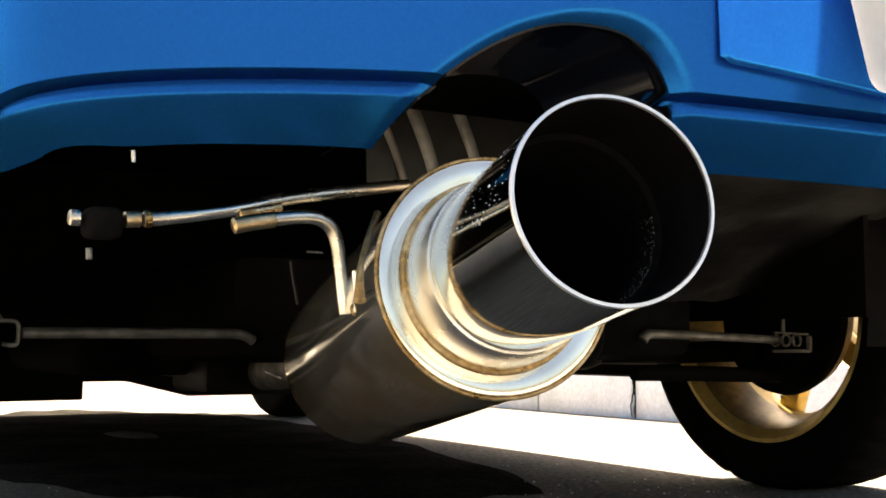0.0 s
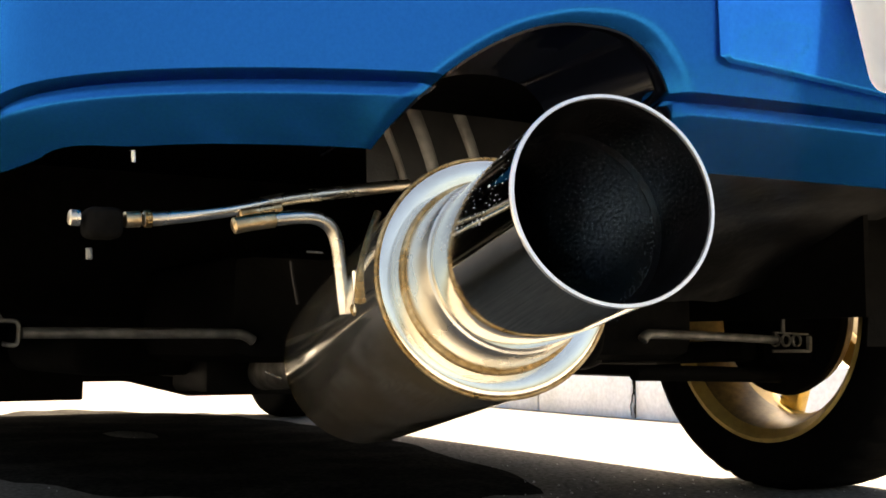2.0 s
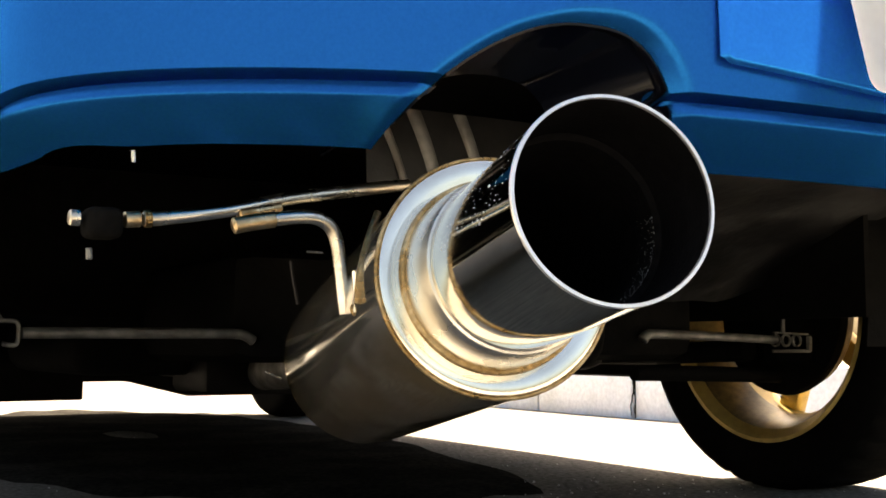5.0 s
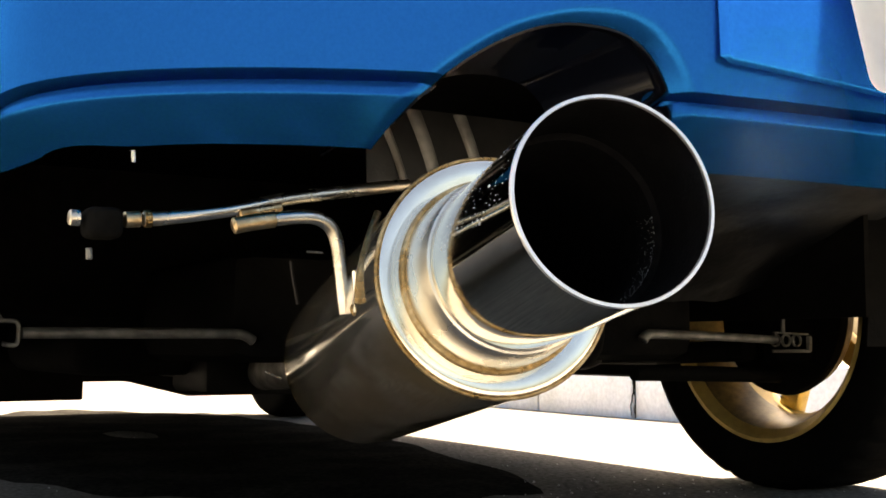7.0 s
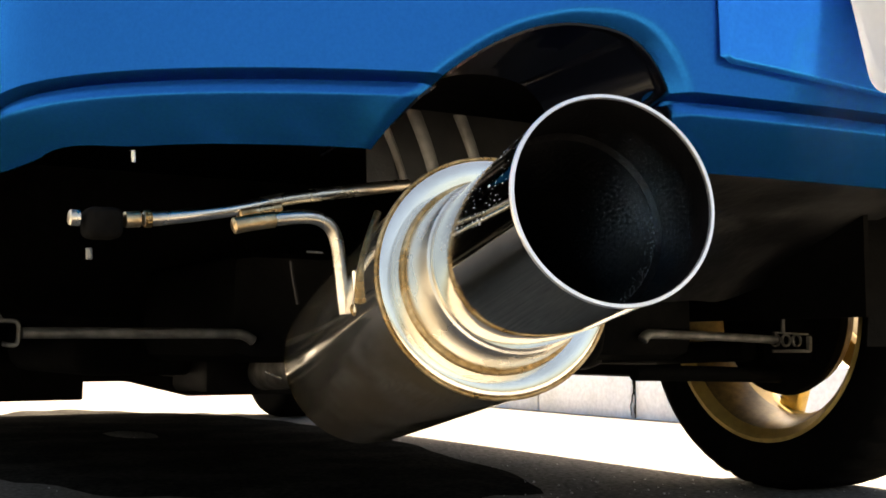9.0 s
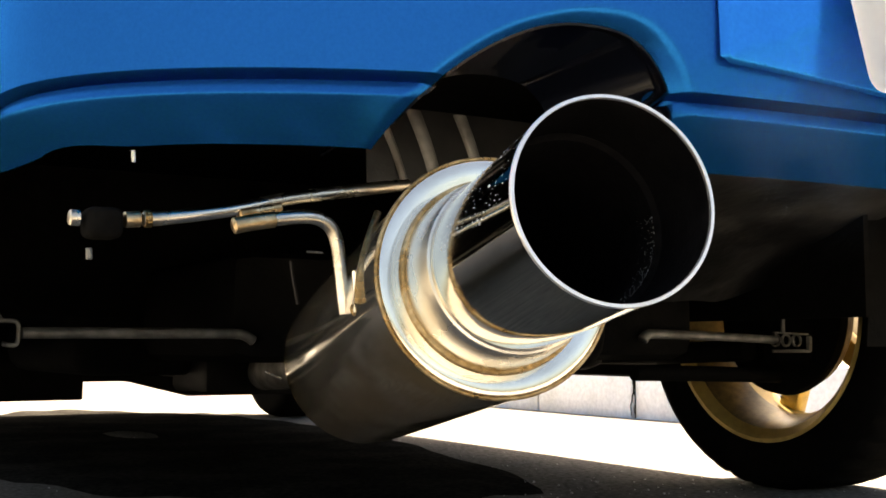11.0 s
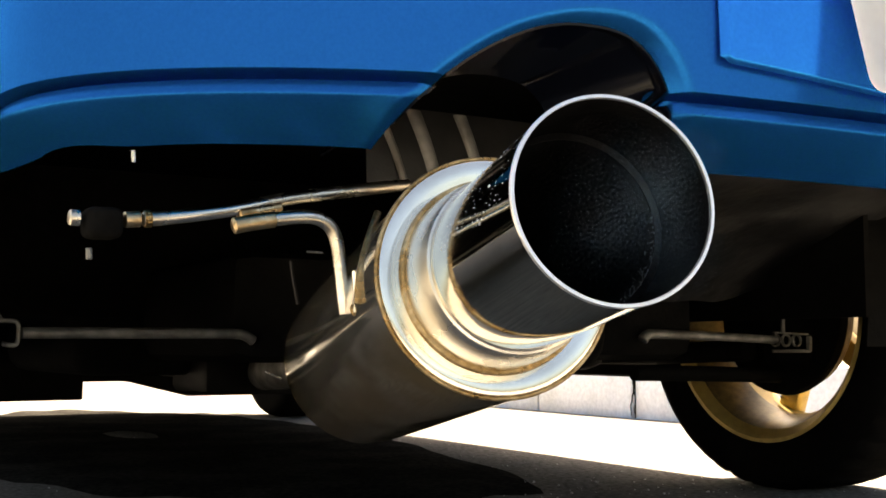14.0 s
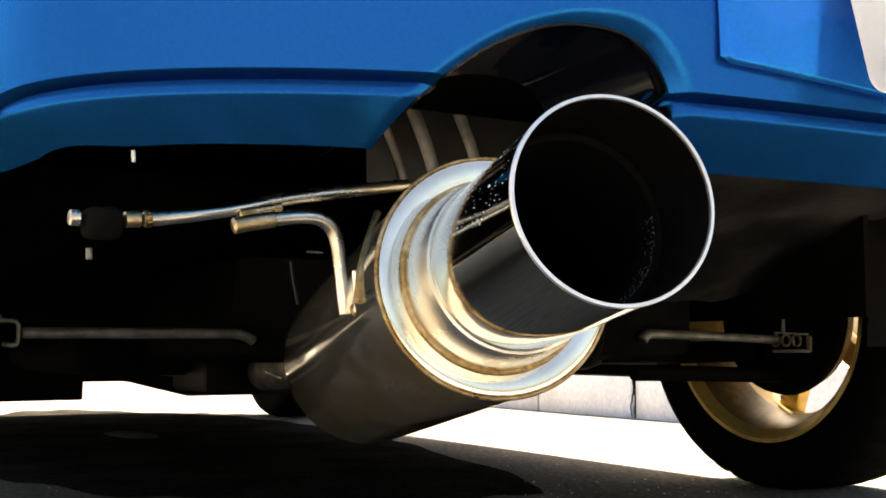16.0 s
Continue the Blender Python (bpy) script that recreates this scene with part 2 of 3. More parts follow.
def cut_rounding(x, z):
    """How far the skin curls inward beside the exhaust cut-out."""
    left = x < -0.412
    w, base, h, p, q = (0.153, 0.385, 0.101, 1.9, 1.053) if left else (0.08, 0.36, 0.126, 3.0, 2.857)
    u, v = abs(x + 0.412) / w, max((z - base) / h, 0.0)
    if u > 1.6 or v > 1.6:
        return 0.0
    gap = (u ** p + v ** q - 1) / max(math.hypot(p * u ** (p - 1) / w, q * v ** (q - 1) / h), 1e-4)
    curl = 0.007 + 0.006 * min(max((x + 0.44) / 0.08, 0), 1)
    return curl * max(0.0, 1 - max(gap, 0) / curl) ** 2


def skin(t, z, inward=0.0):
    x, y = plan(t)
    x1, y1 = plan(min(t + 0.002, 1))
    x0, y0 = plan(max(t - 0.002, -1))
    n = Vector((y1 - y0, x0 - x1, 0)).normalized()
    d = profile(z) - inward - cut_rounding(x, z)
    return Vector((x + n.x * d, y + n.y * d, z))


def arch(x):
    """Height of the exhaust cut-out's edge over the bumper's lower edge, or 0 outside it."""
    u = (x + 0.412) / (0.153 if x < -0.412 else 0.08)
    if abs(u) >= 1:
        return 0.0
    if x < -0.412:
        return 0.385 + 0.101 * (1 - abs(u) ** 1.9) ** 0.95
    return 0.36 + 0.126 * (1 - abs(u) ** 3) ** 0.35


def lower_edge(x):
    corner = min(max((-0.715 - x) / 0.05, 0), 1)
    return 0.3965 + 0.002 * max(min((-0.55 - x) / 0.12, 1), 0) + 0.0045 * corner * corner * (3 - 2 * corner) - (0.004 if x > -0.42 else 0)


def build_bumper():
    ts = spread(-1, -0.5, 60) + spread(-0.498, -0.15, 300) + spread(-0.145, 1, 104)
    zs = (spread(0.70, 0.52, 7) + spread(0.516, 0.4435, 40) + [0.4415, 0.441, 0.4405, 0.438, 0.4355, 0.4350, 0.4345] + spread(0.434, 0.4245, 10) + spread(0.4240, 0.4225, 4) + spread(0.421, 0.382, 16))

    def point(t, i):
        x = plan(t)[0]
        low = max(lower_edge(x), arch(x))
        z = zs[i]
        if z < 0.4245:
            z = 0.4245 + (z - 0.4245) * (0.4245 - lower_edge(x)) / 0.0425
        return skin(t, max(z, low))
    part("rear_bumper", sheet(point, ts, range(len(zs)), thick=0.003), PAINT, car, "blue painted bumper with a moulded lower lip")
    # rounded inner face of the cut-out
    edge = [(t, arch(plan(t)[0])) for t in spread(-0.50, -0.15, 420) if arch(plan(t)[0]) > 0.41]

    def inner(i, k):
        t, z = edge[i]
        p = skin(t, z)
        c = Vector((-0.412, p.y, 0.38))
        out = (p - c)
        out.y = 0
        out.normalize()
        a = k / 5 * math.pi / 2
        if k <= 5:
            return p + out * 0.018 * (1 - math.cos(a)) * 0.5 + Vector((0, 0.018 * math.sin(a), 0)) - out * 0.0
        return p + out * 0.009 + Vector((0, 0.018 + 0.03 * (k - 5), 0)) - out * 0.004 * (k - 5)
    part("cutout_flange", sheet(inner, range(len(edge)), range(10), thick=0.002), GLOSS, car, "glossy black inner edge of the bumper cut-out")


def build_wheels():
    rad = 0.314
    for name, x, y, side in (("wheel", 0.743, 0, 1), ("wheel", -0.835, 0, -1), ("wheel", 0.805, 2.52, 1), ("wheel", -0.735, 2.52, -1)):
        w = new(name)
        w.parent = car
        w.matrix_local = pose(x, y, rad) @ (pose(0, 0, 0, 0, 90, 0) if side > 0 else pose(0, 0, 0, 0, -90, 0))
        # local z points outward
        outline = [(0.222, -0.094), (0.236, -0.104), (0.262, -0.109), (0.285, -0.106), (0.3, -0.098), (0.309, -0.085), (0.3135, -0.06), (0.314, 0),
                   (0.3135, 0.06), (0.309, 0.085), (0.3, 0.098), (0.285, 0.106), (0.262, 0.109), (0.236, 0.104), (0.222, 0.094)]
        tyre = lathe(outline, 160, closed=True)
        for v in tyre.verts:
            r = math.hypot(v.co.x, v.co.y)
            k = round(math.atan2(v.co.y, v.co.x) / (2 * math.pi) * 160)
            if r > 0.305 and k % 4 == 0:
                v.co.x *= 1 - 0.007 / r
                v.co.y *= 1 - 0.007 / r
        part("tyre", tyre, RUBBER, w, "black rubber tyre with dusty tread")
        barrel = [(0.2285, -0.1), (0.231, -0.094), (0.2285, -0.088), (0.214, -0.084), (0.207, -0.07), (0.2, -0.05), (0.19, -0.02), (0.188, 0.04),
                  (0.205, 0.075), (0.2285, 0.092), (0.2285, 0.1), (0.222, 0.1), (0.2, 0.078), (0.182, 0.04), (0.183, -0.02), (0.194, -0.05),
                  (0.2, -0.07), (0.206, -0.082), (0.214, -0.09), (0.222, -0.1)]
        part("rim", lathe(barrel, 128, closed=True), GOLD, w, "gold painted alloy rim")
        part("barrel", lathe([(0.2055, -0.0815), (0.1985, -0.069), (0.1925, -0.05), (0.1815, -0.02), (0.1805, 0.0)], 128), SHADED_GRIME, w, "inner barrel dark with brake dust and painted-in shade")
        part("hub", lathe([(0.0, 0.06), (0.07, 0.06), (0.075, 0.03), (0.075, -0.0), (0.0, -0.0)], 48), GOLD, w)
        for k in range(5):
            a = k * 72 + 20
            spoke = block(0.06, 0.192, -0.022, 0.022, 0.03, 0.062, 0.006)
            part("spoke", turned(spoke, pose(0, 0, 0, 0, 0, a)), GOLD, w)
        part("brake_disc", lathe([(0.05, -0.03), (0.135, -0.03), (0.135, -0.008), (0.05, -0.008)], 64, closed=True), BRAKE, w, "dull iron brake disc")
        part("dust_shield", lathe([(0.0, -0.062), (0.115, -0.062), (0.143, -0.05), (0.146, -0.035), (0.14, -0.045), (0.0, -0.05)], 48, closed=True), UNDER, w)


build_bumper()
build_wheels()


def build_body():
    """The rest of the shell, plain."""
    def bottom(y):
        z = 0.2
        for cy in (0.0, 2.52):
            d = abs(y - cy)
            if d < 0.355:
                z = max(z, 0.31 + math.sqrt(0.355 ** 2 - d * d))
        return z
    ys = spread(-0.345, 3.0, 140)
    rows = spread(0, 1, 10)
    for s in (-1, 1):
        def side(y, v):
            z = bottom(y) + (0.84 - bottom(y)) * v
            wide = 0.818 - 0.07 * min(max((0.34 - z) / 0.14, 0), 1) ** 1.5 - 0.05 * max(0, z - 0.6) ** 1.3 * 3 - (0.02 * ((y - 2.5) / 0.6) ** 2 if y > 2.5 else 0)
            return (s * wide, y, z)
        part("side_panel", sheet(side, ys, rows, thick=0.003), PAINT, car)
    # boot and tail above the bumper
    part("tail_panel", sheet(lambda t, v: skin(t, 0.70) + Vector((-plan(t)[0] * 0.04 * v, 0.03 * v, 0.19 * v)), spread(-1, 1, 80), spread(0, 1, 6), thick=0.003), PAINT, car)
    part("boot_lid", sheet(lambda x, v: (x * 0.77, -0.86 + 0.2 * abs(x) ** 4 + (0.66 - 0.2 * abs(x) ** 4) * v, 0.89 + 0.03 * v - 0.05 * abs(x) ** 4), spread(-1, 1, 30), spread(0, 1, 10), thick=0.003), PAINT, car)
    prof = [(-0.25, 0.9), (0.35, 1.32), (0.8, 1.4), (1.4, 1.41), (1.7, 1.36), (2.35, 0.92)]
    line = smooth_line([(0, a, b) for a, b in prof], 6)
    part("greenhouse", sheet(lambda i, x: (x * (0.79 - 0.24 * (line[i].z - 0.84)), line[i].y, line[i].z - 0.1 * abs(x) ** 6 * (line[i].z - 0.8)), range(len(line)), spread(-1, 1, 24), thick=0.003), PAINT, car)
    for s in (-1, 1):
        part("side_window", sheet(lambda i, v: (s * (0.775 - 0.2 * v * (line[i].z - 0.84)), line[i].y, 0.83 + (line[i].z - 0.83 - 0.1 * (line[i].z - 0.8)) * v), range(len(line)), spread(0, 1, 6), thick=0.004), GLASS, car)
    part("bonnet", sheet(lambda x, v: (x * 0.79, 2.2 + 0.9 * v - 0.18 * abs(x) ** 3 * v, 0.92 - 0.2 * v * v - 0.06 * abs(x) ** 4), spread(-1, 1, 30), spread(0, 1, 14), thick=0.003), PAINT, car)
    part("front_bumper", sheet(lambda x, v: (x * 0.8, 3.12 - 0.2 * abs(x) ** 3.5 - 0.03 * (2 * v - 1) ** 2, 0.28 + 0.42 * v), spread(-1, 1, 40), spread(0, 1, 12), thick=0.003), PAINT, car)


def build_underbody():
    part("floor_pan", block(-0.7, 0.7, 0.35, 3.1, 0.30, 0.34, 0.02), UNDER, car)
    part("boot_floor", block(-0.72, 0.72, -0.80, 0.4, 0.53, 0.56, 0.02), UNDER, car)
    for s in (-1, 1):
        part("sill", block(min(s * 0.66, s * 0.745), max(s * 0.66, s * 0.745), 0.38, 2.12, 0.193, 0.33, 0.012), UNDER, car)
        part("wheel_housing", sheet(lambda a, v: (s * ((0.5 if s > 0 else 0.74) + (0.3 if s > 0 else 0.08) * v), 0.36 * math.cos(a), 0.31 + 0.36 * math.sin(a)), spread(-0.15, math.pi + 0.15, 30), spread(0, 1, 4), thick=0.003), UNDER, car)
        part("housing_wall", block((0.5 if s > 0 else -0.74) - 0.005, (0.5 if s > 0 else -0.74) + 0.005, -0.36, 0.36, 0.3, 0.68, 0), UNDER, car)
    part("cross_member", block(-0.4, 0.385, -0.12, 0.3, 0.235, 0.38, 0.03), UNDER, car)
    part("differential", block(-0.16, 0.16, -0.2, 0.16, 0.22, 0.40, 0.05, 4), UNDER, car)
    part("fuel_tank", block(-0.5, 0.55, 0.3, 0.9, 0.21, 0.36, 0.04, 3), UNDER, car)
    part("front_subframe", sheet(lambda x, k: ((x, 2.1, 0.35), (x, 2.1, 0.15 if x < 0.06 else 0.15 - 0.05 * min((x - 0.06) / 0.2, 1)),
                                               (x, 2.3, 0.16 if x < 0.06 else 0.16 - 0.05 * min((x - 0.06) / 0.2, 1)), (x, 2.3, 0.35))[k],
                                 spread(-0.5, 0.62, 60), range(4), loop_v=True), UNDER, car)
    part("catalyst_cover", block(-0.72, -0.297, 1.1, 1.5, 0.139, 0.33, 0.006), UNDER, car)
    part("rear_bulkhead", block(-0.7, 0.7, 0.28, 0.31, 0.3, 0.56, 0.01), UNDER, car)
    part("resonator", block(-0.31, -0.21, 0.24, 0.42, 0.181, 0.26, 0.012), PLASTIC, car, "dim grey exhaust resonator")
    part("exhaust_pipe", tube([(-0.36, -0.5, 0.235), (-0.3, -0.3, 0.25), (-0.25, -0.1, 0.235), (-0.2, 0.3, 0.215), (-0.05, 1.0, 0.21), (-0.02, 2.0, 0.22)], 0.03, 20), ARM, car, "dull steel exhaust pipe")
    part("pipe_flange", block(-0.235, -0.19, 0.05, 0.068, 0.186, 0.196, 0.003), ROD, car)
    # suspension links and their brackets
    part("lateral_link", tube([(-0.654, -0.13, 0.2715), (-0.55, -0.13, 0.272), (-0.41, -0.13, 0.2722), (-0.385, -0.13, 0.270), (-0.372, -0.13, 0.262)], 0.0066, 14), ARM, car, "dusty steel suspension link")
    part("lateral_link", tube([(0.262, -0.13, 0.266), (0.272, -0.13, 0.274), (0.29, -0.13, 0.2755), (0.40, -0.13, 0.273), (0.55, -0.13, 0.2675)], lambda t: 0.0088 - 0.0022 * t, 14), ARM, car, "dusty steel suspension link")
    part("link_eye", tube([(-0.675, -0.13, 0.259), (-0.66, -0.13, 0.258), (-0.657, -0.13, 0.271), (-0.66, -0.13, 0.284), (-0.68, -0.13, 0.285)], 0.0028, 10), ARM, car)
    part("brake_line", tube([(-0.683, -0.13, 0.33), (-0.682, -0.13, 0.30), (-0.675, -0.13, 0.284)], 0.0025, 10), ARM, car)
    bracket = part("link_bracket", block(0.55, 0.64, -0.124, -0.118, 0.246, 0.2515, 0.002), ARM, car, "steel bracket with three round holes")
    for k in range(3):
        ring = lathe([(0.0095 + 0.0018 * math.cos(a), 0.003 * math.sin(a)) for a in spread(0, 2 * math.pi, 9)], 24)
        part("eye", turned(ring, pose(0.556 + 0.025 * k, -0.122, 0.2665, 90)), ARM, bracket)
    part("web", block(0.632, 0.640, -0.126, -0.118, 0.248, 0.274, 0.002), ARM, bracket)
    part("web", turned(block(-0.04, 0.04, -0.004, 0.004, -0.0015, 0.0015, 0.001), pose(0.592, -0.122, 0.2785, 0, 2, 0)), ARM, bracket)
    part("sensor_rod", tube([(0.5655, -0.13, 0.279), (0.566, -0.13, 0.30), (0.5665, -0.13, 0.322)], lambda t: 0.0042 - 0.0022 * t, 10), ARM, car)
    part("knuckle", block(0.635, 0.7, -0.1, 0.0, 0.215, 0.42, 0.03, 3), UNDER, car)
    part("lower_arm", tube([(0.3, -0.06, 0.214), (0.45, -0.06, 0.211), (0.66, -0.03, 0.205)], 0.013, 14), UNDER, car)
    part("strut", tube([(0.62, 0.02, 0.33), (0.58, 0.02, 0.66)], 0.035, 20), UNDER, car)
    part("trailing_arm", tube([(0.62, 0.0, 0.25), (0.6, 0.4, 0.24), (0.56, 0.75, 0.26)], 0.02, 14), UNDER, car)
    # sloping tray between the bumper and the wheel

    def tray(x, v):
        low = 0.33 + 0.03 * min(max((x - 0.39) / 0.16, 0), 1) + 0.065 * min(max((x - 0.56) / 0.13, 0), 1)
        y = -0.83 + 0.68 * v
        z = 0.405 + 0.09 * math.sin(v * math.pi) ** 0.7 + (low - 0.405) * v ** 1.6
        return (x, y, z + 0.006 * math.sin(x * 40) * v * (1 - v) + 0.01 * noise.noise(Vector((x * 9, v * 5, 0))))
    part("undertray", sheet(tray, spread(-0.2, 0.8, 60), spread(0, 1, 24), thick=0.003), DUSTY, car, "dusty black plastic undertray")
    # ribbed heat shield over the muffler

    def shield(x, v):
        return (x, -0.62 + 0.25 * (x + 0.36) ** 2 + 0.03 * (v - 0.5) ** 2, 0.33 + 0.141 * v)
    panel = part("heat_shield", sheet(shield, spread(-0.456, -0.22, 40), spread(0.46, 1, 16), thick=0.002), SHIELD, car, "dull ribbed metal heat shield")
    # ribs in paler steel than the shield: light catching their sides, put into colour
    for top, low, wide in ((-0.446, -0.407, 0.0040), (-0.409, -0.378, 0.0072), (-0.36, -0.331, 0.0062)):
        def rib(v, a):
            x = top + (low - top) * (1 - v) + 0.006 * math.sin(v * math.pi)
            p = Vector(shield(x, v))
            return p + Vector((wide * (0.6 + 0.5 * v) * math.cos(a), -0.005 * max(math.sin(a), -0.1) - 0.001, 0))
        part("rib", sheet(rib, spread(0.5, 0.985, 16), spread(0, 2 * math.pi, 13)[:-1], loop_v=True), ARM, panel)


def build_plate():
    def zb(x):
        return 0.464 - 0.075 * (x + 0.307) if x < -0.15 else 0.4522

    def mount(u, v):
        x = -0.307 + 0.614 * u
        low = zb(-abs(x)) + 0.005 * max(0, 1 - min(u, 1 - u) / 0.012) ** 2
        z = low + (0.63 - low) * v
        rim = min(u * 0.614, (1 - u) * 0.614, (z - low) + 0.0005)
        out = 0.003 + 0.007 * min(rim / 0.003, 1) ** 0.5
        t = -0.8 * 2 / math.pi * math.asin(min(abs(x) / 0.765, 1) ** 1.2)
        p = skin(t, z)
        p.x = x
        return p + Vector((0, -out + 0.005 * max(v - 0.05, 0), 0))
    us = spread(0, 0.03, 12) + spread(0.035, 0.965, 50) + spread(0.97, 1, 12)
    vs = spread(0, 0.08, 14) + spread(0.09, 1, 16)
    part("plate_mount", sheet(mount, us, vs, thick=0.006), COVER, car, "glossy bright blue panel behind the number plate")
    plate = bmesh.new()
    ring = []
    for cx, cz, a0 in ((0.155, 0.07, 0), (-0.155, 0.07, 90), (-0.155, -0.07, 180), (0.155, -0.07, 270)):
        for k in range(8):
            a = radians(a0 + 90 * k / 7)
            ring.append(plate.verts.new((cx + 0.0125 * math.cos(a), 0, cz + 0.0125 * math.sin(a))))
    face = plate.faces.new(ring)
    bmesh.ops.solidify(plate, geom=[face], thickness=0.004)
    turned(plate, pose(-0.034, -0.930, 0.526, -13))
    part("number_plate", plate, WHITE, car, "white number plate with rounded corners", smooth=False)


build_body()
build_underbody()
build_plate()

# ---- exhaust ----
AXIS = Vector((0.2832, -0.9468, 0.1530)).normalized()
side_axis = Vector((0, 0, 1)).cross(AXIS).normalized()
up_axis = AXIS.cross(side_axis)
TIP = Matrix((side_axis, up_axis, AXIS)).transposed().to_4x4()
TIP.translation = (0.0882, 0.5867, 0.3308)
muffler = new("exhaust_muffler")
muffler.matrix_world = TIP
tagged(muffler, "polished stainless steel exhaust muffler with a wide round tip", "exhaust")


def build_muffler():
    R, r = 0.0811, 0.0567
    body = [(0.03, -0.60), (0.06, -0.592), (R - 0.008, -0.585), (R - 0.002, -0.578), (R, -0.57), (R, -0.2), (R, -0.189)]
    part("canister", lathe(body, 128), CAN, muffler, "brown-tinged polished steel canister")
    part("end_cap", lathe([(R - 0.0005, -0.189), (R - 0.0015, -0.1868), (R - 0.004, -0.1858), (0.07, -0.1866), (0.0635, -0.1878)], 128), CAP, muffler, "bright steel end cap")
    part("rim_weld", lathe([(R + 0.0004 + 0.0014 * math.cos(a), -0.1885 + 0.0016 * math.sin(a)) for a in spread(0, 2 * math.pi, 10)], 128), WELD, muffler, "golden heat-tinted weld")
    part("collar", lathe([(0.0632, -0.187), (0.0628, -0.182), (0.0615, -0.168), (0.0595, -0.154), (0.0582, -0.1492), (0.0565, -0.1485)], 128), COLLAR, muffler)
    part("collar_weld", lathe([(0.0639 + 0.0020 * math.cos(a), -0.1862 + 0.0018 * math.sin(a)) for a in spread(0, 2 * math.pi, 10)], 128), WELD, muffler, "golden heat-tinted weld")
    part("tip", lathe([(r - 0.0003, -0.16), (r - 0.0003, -0.004), (r, -0.0012)], 160), STEEL, muffler, "mirror-polished round tip with water spots")
    part("tip_rim", lathe([(r + 0.0003, -0.0022), (r + 0.0003, -0.0006), (r, 0.0001), (r - 0.0017, 0.0001), (r - 0.002, -0.0004), (r - 0.002, -0.0022)], 160), RIM, muffler, "bright cut rim of the tip")
    part("tip_lining", lathe([(r - 0.002, -0.002), (r - 0.002, -0.056), (r - 0.0055, -0.058), (r - 0.0055, -0.56), (0, -0.56)], 128), SOOT, muffler, "sooty black inner lining")
    rng = random.Random(4)
    drops = bmesh.new()
    for k in range(340):
        a = radians(rng.uniform(100, 182))
        h = -0.128 + 0.12 * rng.random() ** 1.3
        q = rng.uniform(0.00015, 0.0006) * (1 if rng.random() < 0.92 else 1.8)
        m = Matrix.Rotation(a, 4, "Z") @ Matrix.Translation((r - 0.0004, 0, h)) @ Matrix.Diagonal((q * 0.5, q, q * rng.uniform(1, 2.6), 1))
        bmesh.ops.create_icosphere(drops, subdivisions=1, radius=1, matrix=m)
    for k in range(190):
        a = radians(rng.uniform(-75, 12))
        h = -0.0585 - 0.02 * rng.random() ** 1.8
        q = rng.uniform(0.00012, 0.00042)
        bmesh.ops.create_icosphere(drops, subdivisions=1, radius=1, matrix=Matrix.Rotation(a, 4, "Z") @ Matrix.Translation((r - 0.0055, 0, h)) @ Matrix.Diagonal((q * 0.5, q, q, 1)))
    tagged(part("condensation", drops, DROP, muffler, "small water drops"), kind="stuff")


def in_muffler(points):
    """Car-space points in the muffler's space."""
    m = TIP.inverted() @ CAR
    return [m @ Vector(p) for p in points]


